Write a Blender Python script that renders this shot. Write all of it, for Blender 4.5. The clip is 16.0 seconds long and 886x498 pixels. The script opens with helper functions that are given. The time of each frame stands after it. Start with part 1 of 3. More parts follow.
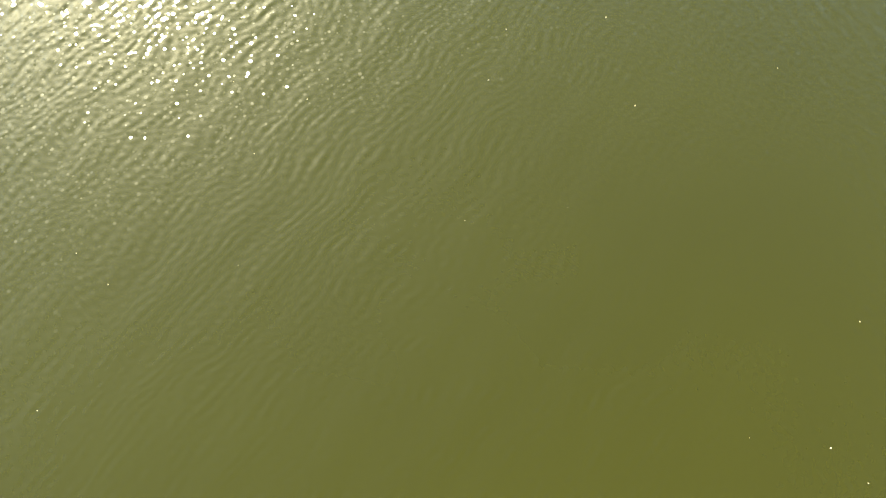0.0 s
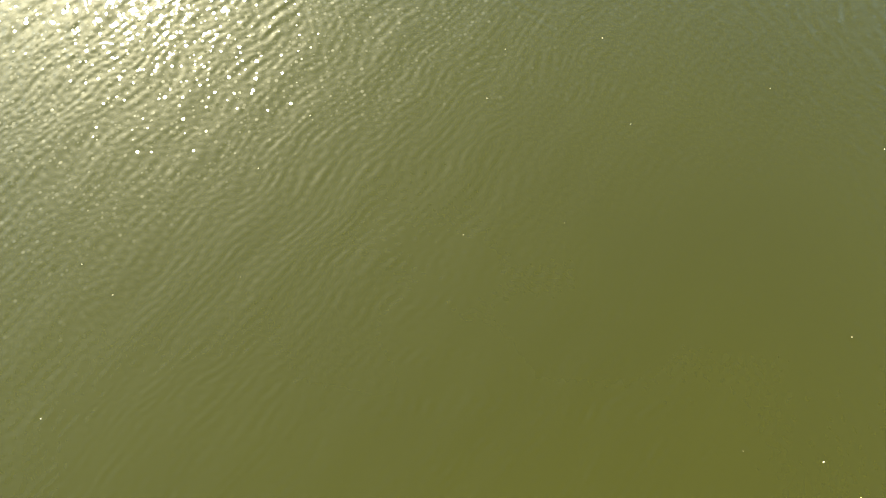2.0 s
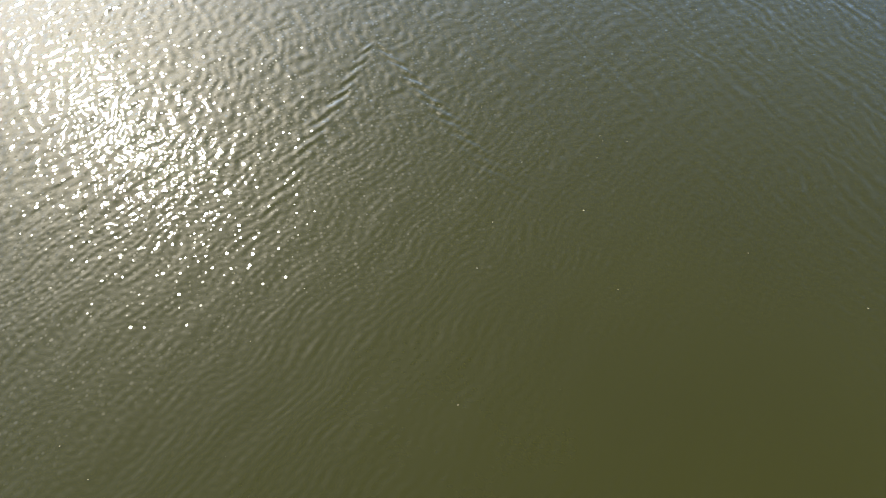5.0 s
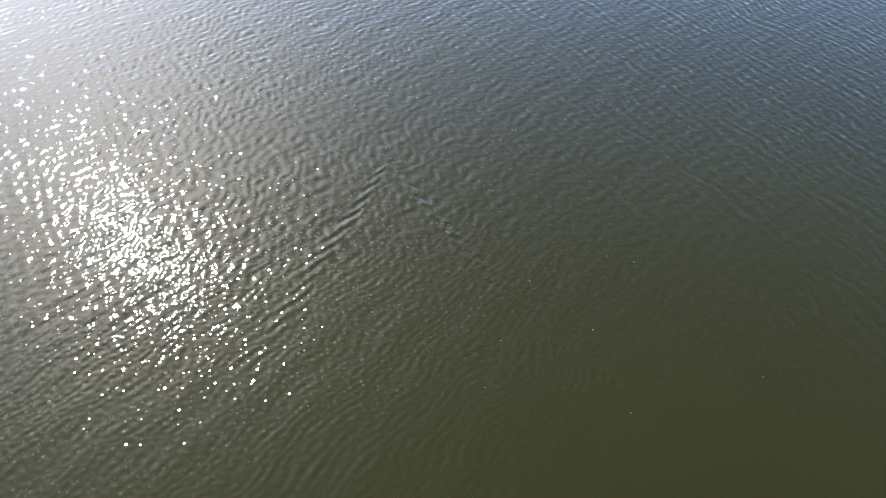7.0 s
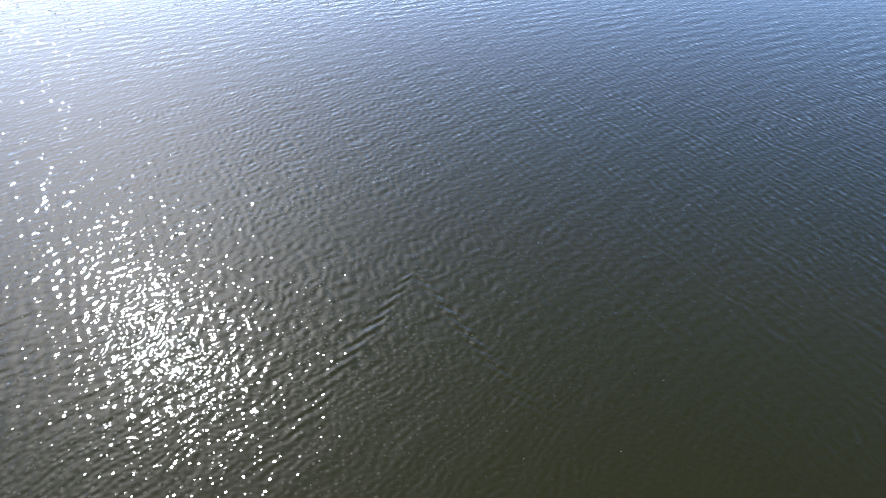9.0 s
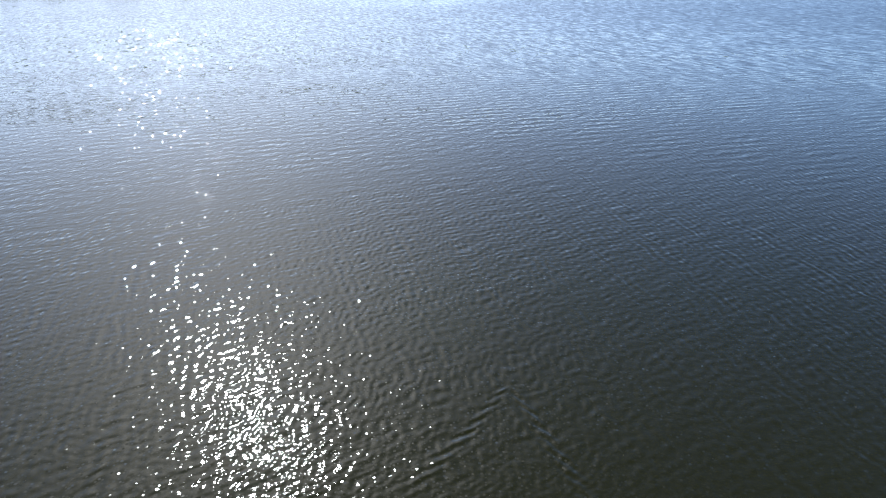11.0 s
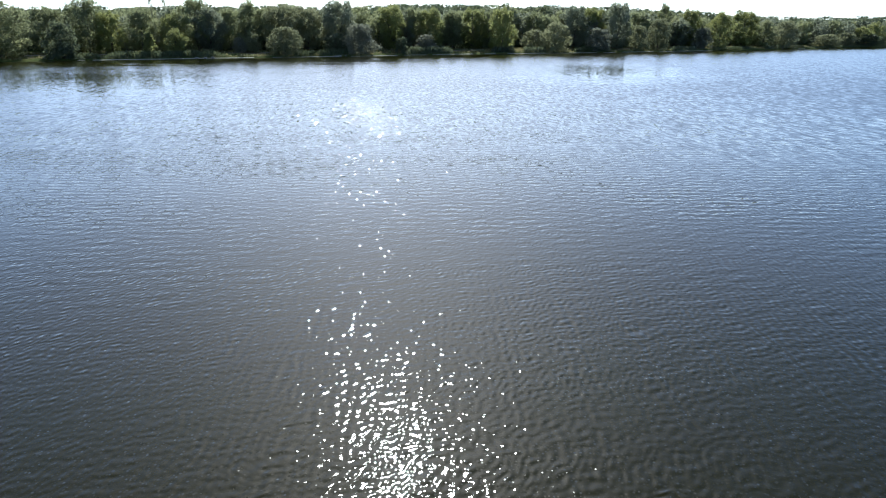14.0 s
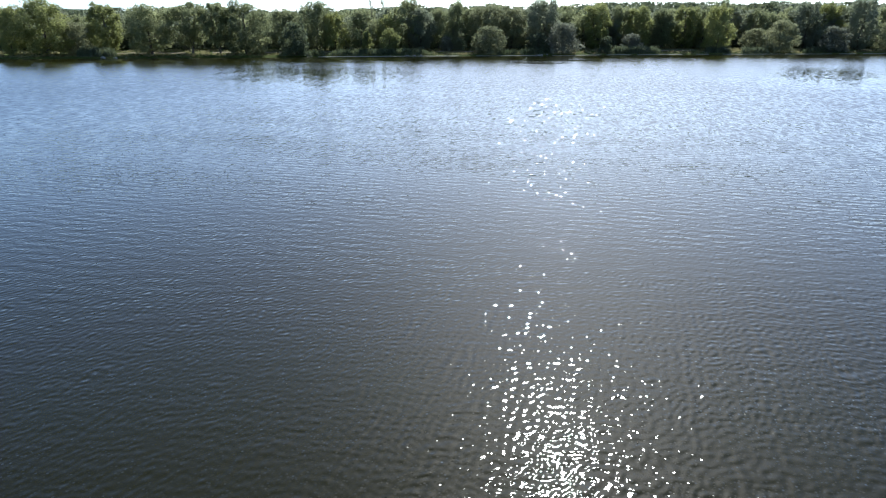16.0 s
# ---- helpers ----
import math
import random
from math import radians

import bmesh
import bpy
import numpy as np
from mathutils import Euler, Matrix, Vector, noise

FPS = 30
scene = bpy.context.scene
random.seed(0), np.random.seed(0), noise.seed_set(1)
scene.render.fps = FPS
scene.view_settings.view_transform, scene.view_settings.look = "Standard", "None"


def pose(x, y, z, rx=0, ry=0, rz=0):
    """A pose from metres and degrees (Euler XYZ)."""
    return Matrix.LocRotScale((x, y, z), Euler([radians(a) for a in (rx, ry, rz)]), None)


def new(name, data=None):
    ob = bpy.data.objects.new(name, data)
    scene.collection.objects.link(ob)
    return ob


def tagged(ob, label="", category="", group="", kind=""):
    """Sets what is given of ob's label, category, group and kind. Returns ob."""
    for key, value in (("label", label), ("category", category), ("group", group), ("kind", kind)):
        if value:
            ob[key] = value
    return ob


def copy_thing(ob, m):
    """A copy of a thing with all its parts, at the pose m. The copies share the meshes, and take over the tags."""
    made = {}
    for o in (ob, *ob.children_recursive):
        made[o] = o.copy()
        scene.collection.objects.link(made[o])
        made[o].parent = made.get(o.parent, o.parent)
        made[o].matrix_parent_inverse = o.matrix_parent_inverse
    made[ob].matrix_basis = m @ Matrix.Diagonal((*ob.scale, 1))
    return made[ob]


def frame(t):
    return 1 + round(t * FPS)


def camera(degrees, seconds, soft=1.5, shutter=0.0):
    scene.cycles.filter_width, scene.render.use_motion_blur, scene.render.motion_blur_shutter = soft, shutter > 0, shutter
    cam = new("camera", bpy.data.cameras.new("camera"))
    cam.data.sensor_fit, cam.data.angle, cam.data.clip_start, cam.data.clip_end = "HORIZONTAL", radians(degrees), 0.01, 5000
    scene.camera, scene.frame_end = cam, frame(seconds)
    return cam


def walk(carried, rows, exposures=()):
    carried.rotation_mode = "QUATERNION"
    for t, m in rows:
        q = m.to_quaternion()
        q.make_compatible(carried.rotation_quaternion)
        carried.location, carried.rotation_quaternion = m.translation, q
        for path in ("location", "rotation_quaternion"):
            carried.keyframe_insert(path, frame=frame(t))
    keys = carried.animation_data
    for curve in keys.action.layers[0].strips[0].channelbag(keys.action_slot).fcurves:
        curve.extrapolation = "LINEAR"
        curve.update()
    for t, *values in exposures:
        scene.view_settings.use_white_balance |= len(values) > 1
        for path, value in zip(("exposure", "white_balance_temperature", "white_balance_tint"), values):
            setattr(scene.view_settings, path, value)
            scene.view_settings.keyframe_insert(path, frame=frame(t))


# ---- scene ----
cam = camera(69.85, 16.0, soft=1.1)
PATH = [
    (0.0, pose(0.000, 0.090, 7.05, 18.20, 0, -21.95)),
    (0.5, pose(0.000, 0.060, 7.08, 18.20, 0, -21.51)),
    (1.0, pose(0.000, 0.030, 7.12, 18.20, 0, -21.22)),
    (1.5, pose(0.000, 0.000, 7.15, 18.25, 0, -21.31)),
    (2.0, pose(0.000, 0.000, 7.17, 19.75, 0, -21.52)),
    (2.5, pose(0.000, 0.000, 7.19, 22.25, 0, -21.82)),
    (3.0, pose(0.000, 0.000, 7.20, 24.75, 0, -22.20)),
    (3.5, pose(0.000, 0.000, 7.20, 27.20, 0, -22.48)),
    (4.0, pose(0.000, 0.000, 7.20, 29.65, 0, -22.84)),
    (4.2, pose(0.000, 0.000, 7.20, 30.65, 0, -22.95)),
    (6.3, pose(0.000, 0.000, 7.20, 41.70, 0, -22.28)),
    (6.5, pose(0.000, 0.000, 7.20, 42.75, 0, -22.14)),
    (7.0, pose(0.000, 0.000, 7.20, 45.35, 0, -21.83)),
    (7.5, pose(0.000, 0.000, 7.20, 47.80, 0, -21.93)),
    (8.0, pose(0.000, 0.000, 7.20, 50.30, 0, -22.03)),
    (8.5, pose(0.000, 0.000, 7.20, 52.80, 0, -21.47)),
    (9.0, pose(0.000, 0.000, 7.20, 55.20, 0, -18.92)),
    (9.2, pose(0.000, 0.000, 7.20, 56.15, 0, -17.99)),
    (11.3, pose(0.000, 0.000, 7.20, 66.60, 0, -6.85)),
    (11.5, pose(0.000, 0.000, 7.20, 67.60, 0, -5.95)),
    (12.0, pose(0.000, 0.000, 7.20, 70.04, 0, -3.43)),
    (12.5, pose(0.000, 0.000, 7.20, 71.41, 0, 0.00)),
    (13.0, pose(0.000, 0.000, 7.20, 71.42, 0, 2.97)),
    (13.5, pose(0.000, 0.000, 7.20, 71.42, 0, 5.12)),
    (14.0, pose(0.000, 0.000, 7.20, 71.40, 0, 8.08)),
    (14.5, pose(0.000, 0.000, 7.20, 71.38, 0, 12.01)),
    (15.0, pose(0.000, 0.000, 7.20, 71.36, 0, 16.40)),
    (15.5, pose(0.000, 0.000, 7.20, 71.34, 0, 20.41)),
    (16.0, pose(0.000, 0.000, 7.20, 71.33, 0, 25.35)),
]
EXPOSURES = [
    (0.0, 3.63, 8700, -16), (1.5, 3.63, 8700, -16), (2.5, 3.51, 8300, -14), (3.5, 3.12, 7900, -8), (4.2, 2.86, 7400, -4),
    (6.3, 2.20, 6450, 4), (9.0, 1.42, 5800, 6), (11.5, 0.54, 5850, 1), (16.0, 0.49, 5850, 0),
]
walk(cam, PATH, EXPOSURES)

# ---- daylight: high morning sun ahead of the camera, clear pale sky ----
SUN_AZ, SUN_EL = -13.0, 37.6
world = bpy.data.worlds.new("sky")
scene.world = world
world.use_nodes = True
wn = world.node_tree.nodes
sky = wn.new("ShaderNodeTexSky")
sky.sky_type = 'NISHITA'
sky.sun_disc = False
sky.sun_elevation, sky.sun_rotation = radians(SUN_EL), radians(SUN_AZ)
sky.air_density, sky.dust_density, sky.ozone_density = 0.42, 0.74, 0.4
wn["Background"].inputs["Strength"].default_value = 0.165
world.node_tree.links.new(sky.outputs[0], wn["Background"].inputs["Color"])

sun_data = bpy.data.lights.new("sun", 'SUN')
sun_data.energy, sun_data.angle, sun_data.color = 3.8, radians(0.53), (1.0, 0.96, 0.90)
sun = new("sun", sun_data)
ce = math.cos(radians(SUN_EL))
to_sun = Vector((math.sin(radians(SUN_AZ)) * ce, math.cos(radians(SUN_AZ)) * ce, math.sin(radians(SUN_EL))))
sun.matrix_world = Matrix.Translation(to_sun * 400) @ to_sun.to_track_quat("Z", "Y").to_matrix().to_4x4()


# ---- materials ----
def material(name):
    m = bpy.data.materials.new(name)
    m.use_nodes = True
    nt = m.node_tree
    nt.nodes.clear()
    return m, nt


def feed(nt, socket, value):
    if hasattr(value, "is_output"):
        nt.links.new(value, socket)
    else:
        socket.default_value = value


def calc(nt, op, a, b=0.0, c=0.0):
    n = nt.nodes.new("ShaderNodeMath")
    n.operation = op
    for s, v in zip(n.inputs, (a, b, c)):
        feed(nt, s, v)
    return n.outputs[0]


def vec(nt, op, a, b=None, c=None):
    n = nt.nodes.new("ShaderNodeVectorMath")
    n.operation = op
    feed(nt, n.inputs[0], a)
    if op == 'SCALE':
        feed(nt, n.inputs["Scale"], b)
    else:
        for s, v in zip(n.inputs[1:3], (b, c)):
            if v is not None:
                feed(nt, s, v)
    return n.outputs["Value" if op in ('DOT_PRODUCT', 'LENGTH') else "Vector"]


def turned(nt, coords, angle, sx, sy, sz=1.0, shift=(0, 0, 0)):
    n = nt.nodes.new("ShaderNodeMapping")
    n.vector_type = 'TEXTURE'
    nt.links.new(coords, n.inputs["Vector"])
    n.inputs["Location"].default_value = shift
    n.inputs["Rotation"].default_value = (0, 0, radians(angle))
    n.inputs["Scale"].default_value = (sx, sy, sz)
    return n.outputs[0]


def grain(nt, coords, scale, detail=2.0, rough=0.5, distortion=0.0, dims='3D'):
    n = nt.nodes.new("ShaderNodeTexNoise")
    n.noise_dimensions = dims
    nt.links.new(coords, n.inputs["Vector"])
    n.inputs["Scale"].default_value = scale
    n.inputs["Detail"].default_value = detail
    n.inputs["Roughness"].default_value = rough
    n.inputs["Distortion"].default_value = distortion
    return n.outputs["Fac"]


def ramp(nt, fac, *stops):
    n = nt.nodes.new("ShaderNodeValToRGB")
    el = n.color_ramp.elements
    while len(el) < len(stops):
        el.new(0.5)
    for e, (p, col) in zip(el, stops):
        e.position, e.color = p, (*col, 1)
    nt.links.new(fac, n.inputs[0])
    return n.outputs[0]


def span(nt, fac, a, b, c, d):
    n = nt.nodes.new("ShaderNodeMapRange")
    n.interpolation_type = 'SMOOTHSTEP'
    feed(nt, n.inputs[0], fac)
    for s, v in zip(n.inputs[1:5], (a, b, c, d)):
        s.default_value = v
    return n.outputs[0]


WAKE = (2.57, 9.16)      # head of the swimming trail
WAKE_DIR = 15.6           # degrees to the right of +y


def water_material():
    m, nt = material("lake_water")
    out = nt.nodes.new("ShaderNodeOutputMaterial")
    body = nt.nodes.new("ShaderNodeBsdfDiffuse")
    gloss = nt.nodes.new("ShaderNodeBsdfGlossy")
    fres = nt.nodes.new("ShaderNodeFresnel")
    both = nt.nodes.new("ShaderNodeMixShader")
    nt.links.new(fres.outputs[0], both.inputs[0])
    nt.links.new(body.outputs[0], both.inputs[1])
    calm = nt.nodes.new("ShaderNodeBsdfGlossy")
    calm.distribution = 'BECKMANN'
    gloss.distribution = 'BECKMANN'
    lobes = nt.nodes.new("ShaderNodeMixShader")
    nt.links.new(gloss.outputs[0], lobes.inputs[1])
    nt.links.new(calm.outputs[0], lobes.inputs[2])
    nt.links.new(lobes.outputs[0], both.inputs[2])
    nt.links.new(both.outputs[0], out.inputs[0])
    pos = nt.nodes.new("ShaderNodeNewGeometry").outputs["Position"]
    # turbid green body with slow clouds of algae
    cloud = grain(nt, pos, 0.12, 3, 0.55)
    feed(nt, body.inputs["Color"], ramp(nt, cloud, (0.3, (0.0103, 0.0094, 0.00005)), (0.7, (0.0122, 0.0112, 0.00008))))
    fres.inputs["IOR"].default_value = 1.333
    gloss.inputs["Color"].default_value = (1, 1, 1, 1)
    # gusts: ruffled and calm patches, calmer under the far bank
    gap = nt.nodes.new("ShaderNodeAttribute")
    gap.attribute_name = "to_shore"
    patch = grain(nt, turned(nt, pos, 8, 40, 10), 1.0, 2, 0.55)
    gust = span(nt, patch, 0.36, 0.64, 0.75, 1.3)
    lee = span(nt, calc(nt, 'ADD', gap.outputs["Fac"], calc(nt, 'MULTIPLY', calc(nt, 'SUBTRACT', patch, 0.5), 260.0)), 4.0, 46.0, 0.55, 1.0)
    # two sheltered stretches that mirror the bank's trees
    ragged = calc(nt, 'MULTIPLY', calc(nt, 'SUBTRACT', grain(nt, turned(nt, pos, 5, 14, 22), 1.0, 3, 0.6), 0.5), 0.9)
    dashes = calc(nt, 'MULTIPLY', calc(nt, 'SUBTRACT', grain(nt, turned(nt, pos, 3, 0.5, 2.0), 1.0, 2, 0.6), 0.46), 1.4)
    ragged = calc(nt, 'ADD', ragged, dashes)
    for az, r, wide, deep in ((-36.0, 122.0, 24.0, 62.0), (6.0, 140.0, 22.0, 55.0)):
        calm_spot = (r * math.sin(radians(az)), r * math.cos(radians(az)), 0)
        off = nt.nodes.new("ShaderNodeVectorMath")
        off.operation = 'LENGTH'
        nt.links.new(turned(nt, pos, -az, wide, deep, 1, calm_spot), off.inputs[0])
        lee = calc(nt, 'MINIMUM', lee, span(nt, calc(nt, 'ADD', off.outputs["Value"], ragged), 0.25, 1.25, 0.58, 1.0))
    flat = nt.nodes.new("ShaderNodeVectorMath")
    flat.operation = 'LENGTH'
    nt.links.new(pos, flat.inputs[0])
    away = flat.outputs["Value"]
    calm.inputs["Color"].default_value = (1, 1, 1, 1)
    feed(nt, calm.inputs["Roughness"], calc(nt, 'MULTIPLY', span(nt, away, 22.0, 110.0, 0.05, 0.11), span(nt, lee, 0.3, 1.0, 0.25, 1.0)))
    feed(nt, lobes.inputs[0], span(nt, away, 28.0, 85.0, 0.0, 0.95))
    # crossing trains of short ripples: crest bearing from +x, spread, wavelengths, steepness, how many, reach
    near, mid, wide = (6.5, 9.5, 1.0, 0.0), (5.5, 8.5, 0.12, 1.0), (13.0, 30.0, 1.0, 0.6)
    seas = (
        (34.0, 24.0, 0.085, 0.17, 0.036, 8, (near, (4.0, 7.5, 0.7, 1.1))),
        (88.0, 28.0, 0.085, 0.17, 0.034, 7, (near, (4.0, 7.5, 0.7, 1.1))),
        (34.0, 22.0, 0.15, 0.31, 0.042, 12, (mid, wide)),
        (88.0, 26.0, 0.14, 0.30, 0.038, 10, (mid, wide)),
        (38.0, 12.0, 0.50, 0.95, 0.011, 3, ()),
        (28.0, 27.0, 0.34, 0.80, 0.029, 7, ((12.0, 30.0, 0.0, 1.0),)),
    )
    pick = random.Random(17)
    bend = nt.nodes.new("ShaderNodeTexNoise")
    nt.links.new(pos, bend.inputs["Vector"])
    bend.inputs["Scale"].default_value = 0.9
    bend.inputs["Detail"].default_value = 1.5
    swerve = vec(nt, 'MULTIPLY_ADD', bend.outputs["Color"], (0.46, 0.46, 0.0), pos)
    slope = None
    for bearing, fan, short, long, steep, count, ranged in seas:
        total = None
        for i in range(count):
            crest = radians(bearing + pick.gauss(0, fan) + 90)
            wave = 2 * math.pi / (short * (long / short) ** ((i + pick.random()) / count))
            way = (math.cos(crest), math.sin(crest), 0)
            spin = vec(nt, 'DOT_PRODUCT', swerve, tuple(c * wave for c in way))
            lift = calc(nt, 'SINE', calc(nt, 'ADD', spin, pick.uniform(0, 6.28)))
            share = steep * math.sqrt(2 / count)
            total = vec(nt, 'MULTIPLY_ADD', lift, tuple(-c * share for c in way), (0, 0, 0) if total is None else total)
        for reach in ranged:
            total = vec(nt, 'SCALE', total, span(nt, away, *reach))
        slope = total if slope is None else vec(nt, 'ADD', slope, total)
    # small steep facets added to sparkle, leaned sunward, among the finest ripples
    chips = nt.nodes.new("ShaderNodeTexVoronoi")
    chips.voronoi_dimensions = '2D'
    nt.links.new(pos, chips.inputs["Vector"])
    chips.inputs["Scale"].default_value = 12.0
    part_rgb = nt.nodes.new("ShaderNodeSeparateColor")
    nt.links.new(chips.outputs["Color"], part_rgb.inputs[0])
    red, green, blue = part_rgb.outputs
    other = calc(nt, 'FRACT', calc(nt, 'MULTIPLY', calc(nt, 'ADD', red, blue), 7.31))
    lean_x = calc(nt, 'ADD', -0.035, calc(nt, 'MULTIPLY', calc(nt, 'SUBTRACT', calc(nt, 'ADD', red, green), 1.0), 0.14))
    lean_y = calc(nt, 'ADD', 0.045, calc(nt, 'MULTIPLY', calc(nt, 'SUBTRACT', calc(nt, 'ADD', blue, other), 1.0), 0.15))
    sized = calc(nt, 'ADD', 0.11, calc(nt, 'MULTIPLY', calc(nt, 'FRACT', calc(nt, 'MULTIPLY', calc(nt, 'ADD', green, other), 5.7)), 0.21))
    chip = nt.nodes.new("ShaderNodeCombineXYZ")
    feed(nt, chip.inputs[0], lean_x)
    feed(nt, chip.inputs[1], lean_y)
    patchy = calc(nt, 'MULTIPLY', span(nt, calc(nt, 'DIVIDE', chips.outputs["Distance"], sized), 0.75, 1.15, 1.0, 0.0), calc(nt, 'MULTIPLY', span(nt, away, 12.0, 20.0, 1.0, 0.0), span(nt, away, 3.5, 5.5, 0.0, 1.0)))
    feed(nt, gloss.inputs["Roughness"], calc(nt, 'ADD', 0.10, calc(nt, 'MULTIPLY', patchy, 0.055)))
    slope = vec(nt, 'ADD', vec(nt, 'SCALE', slope, calc(nt, 'SUBTRACT', 1.0, calc(nt, 'MULTIPLY', patchy, 0.6))), vec(nt, 'SCALE', chip.outputs[0], patchy))
    slope = vec(nt, 'SCALE', slope, calc(nt, 'MULTIPLY', calc(nt, 'MULTIPLY', lee, gust), span(nt, away, 26.0, 75.0, 1.0, 0.38)))
    # further out the ripples run together into long low humps
    humps = nt.nodes.new("ShaderNodeTexNoise")
    nt.links.new(turned(nt, pos, 13, 0.36, 1.25), humps.inputs["Vector"])
    humps.inputs["Scale"].default_value = 1.0
    humps.inputs["Detail"].default_value = 2.0
    rolled = vec(nt, 'MULTIPLY', vec(nt, 'SUBTRACT', humps.outputs["Color"], (0.5, 0.5, 0.5)), (0.13, 0.24, 0.0))
    slope = vec(nt, 'ADD', slope, vec(nt, 'SCALE', rolled, calc(nt, 'MULTIPLY', lee, span(nt, away, 26.0, 60.0, 0.0, 1.0))))

    # the trail: v-shaped echelon waves and faint rings behind its head
    local = nt.nodes.new("ShaderNodeSeparateXYZ")
    nt.links.new(turned(nt, pos, -WAKE_DIR, 1, 1, 1, (*WAKE, 0)), local.inputs[0])
    wob = calc(nt, 'MULTIPLY', calc(nt, 'SUBTRACT', grain(nt, pos, 2.1, 2), 0.5), 0.19)
    v = calc(nt, 'ADD', calc(nt, 'ABSOLUTE', local.outputs[0]), wob)
    u = calc(nt, 'MULTIPLY', local.outputs[1], -1.0)
    off = calc(nt, 'SUBTRACT', v, calc(nt, 'MULTIPLY', calc(nt, 'ADD', u, 0.18), 0.47))
    width = calc(nt, 'ADD', 0.07, calc(nt, 'MULTIPLY', calc(nt, 'MAXIMUM', u, 0.0), 0.05))
    bell = calc(nt, 'POWER', 2.718, calc(nt, 'MULTIPLY', calc(nt, 'POWER', calc(nt, 'ABSOLUTE', calc(nt, 'DIVIDE', off, width)), 2.0), -1.0))
    phase = calc(nt, 'SUBTRACT', calc(nt, 'MULTIPLY', v, 0.62), calc(nt, 'MULTIPLY', u, 0.78))
    arm = calc(nt, 'MULTIPLY', calc(nt, 'SINE', calc(nt, 'MULTIPLY', phase, 34.0)), bell)
    reach = calc(nt, 'MULTIPLY', span(nt, u, -0.15, 0.1, 0.0, 1.0), span(nt, u, 0.6, 5.5, 1.0, 0.0))
    arm = calc(nt, 'MULTIPLY', calc(nt, 'MULTIPLY', arm, reach), 0.0070)
    rad = calc(nt, 'SQRT', calc(nt, 'ADD', calc(nt, 'POWER', local.outputs[0], 2.0), calc(nt, 'POWER', calc(nt, 'SUBTRACT', u, 0.4), 2.0)))
    inside = calc(nt, 'MULTIPLY', span(nt, off, -0.25, 0.1, 1.0, 0.0), calc(nt, 'MULTIPLY', span(nt, u, 0.5, 1.2, 0.0, 1.0), span(nt, u, 1.6, 3.4, 1.0, 0.0)))
    ring = calc(nt, 'MULTIPLY', calc(nt, 'MULTIPLY', calc(nt, 'SINE', calc(nt, 'MULTIPLY', rad, 30.0)), inside), 0.0008)
    height = calc(nt, 'ADD', arm, ring)
    bump = nt.nodes.new("ShaderNodeBump")
    bump.inputs["Strength"].default_value = 1.0
    bump.inputs["Distance"].default_value = 1.0
    nt.links.new(height, bump.inputs["Height"])
    # ruffled far normals lean to the camera like near ripple faces, mirroring sky above trees
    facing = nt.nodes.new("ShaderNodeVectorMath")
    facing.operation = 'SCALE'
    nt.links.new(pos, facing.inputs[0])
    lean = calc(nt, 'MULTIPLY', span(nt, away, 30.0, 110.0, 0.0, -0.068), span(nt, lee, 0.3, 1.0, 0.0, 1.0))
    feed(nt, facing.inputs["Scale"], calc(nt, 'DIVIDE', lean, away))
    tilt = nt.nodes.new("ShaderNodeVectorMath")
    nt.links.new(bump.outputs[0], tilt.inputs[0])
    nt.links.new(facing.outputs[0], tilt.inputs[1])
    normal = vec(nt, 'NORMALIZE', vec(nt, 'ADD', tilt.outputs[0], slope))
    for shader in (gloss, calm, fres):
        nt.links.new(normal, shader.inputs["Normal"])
    return m


def ground_material():
    m, nt = material("meadow_bank")
    out = nt.nodes.new("ShaderNodeOutputMaterial")
    bsdf = nt.nodes.new("ShaderNodeBsdfPrincipled")
    nt.links.new(bsdf.outputs[0], out.inputs[0])
    pos = nt.nodes.new("ShaderNodeNewGeometry").outputs["Position"]
    grass = ramp(nt, grain(nt, pos, 0.25, 5, 0.6), (0.3, (0.042, 0.060, 0.014)), (0.52, (0.082, 0.100, 0.024)), (0.7, (0.135, 0.130, 0.046)))
    feed(nt, bsdf.inputs["Base Color"], grass)
    bsdf.inputs["Roughness"].default_value = 1.0
    bsdf.inputs["Specular IOR Level"].default_value = 0.05
    bump = nt.nodes.new("ShaderNodeBump")
    bump.inputs["Distance"].default_value = 0.2
    nt.links.new(grain(nt, pos, 3.0, 4), bump.inputs["Height"])
    nt.links.new(bump.outputs[0], bsdf.inputs["Normal"])
    return m


def sand_material(name, low, high):
    m, nt = material(name)
    out = nt.nodes.new("ShaderNodeOutputMaterial")
    bsdf = nt.nodes.new("ShaderNodeBsdfPrincipled")
    nt.links.new(bsdf.outputs[0], out.inputs[0])
    pos = nt.nodes.new("ShaderNodeNewGeometry").outputs["Position"]
    feed(nt, bsdf.inputs["Base Color"], ramp(nt, grain(nt, pos, 0.8, 4, 0.6), (0.3, low), (0.7, high)))
    bsdf.inputs["Roughness"].default_value = 1.0
    bsdf.inputs["Specular IOR Level"].default_value = 0.05
    return m


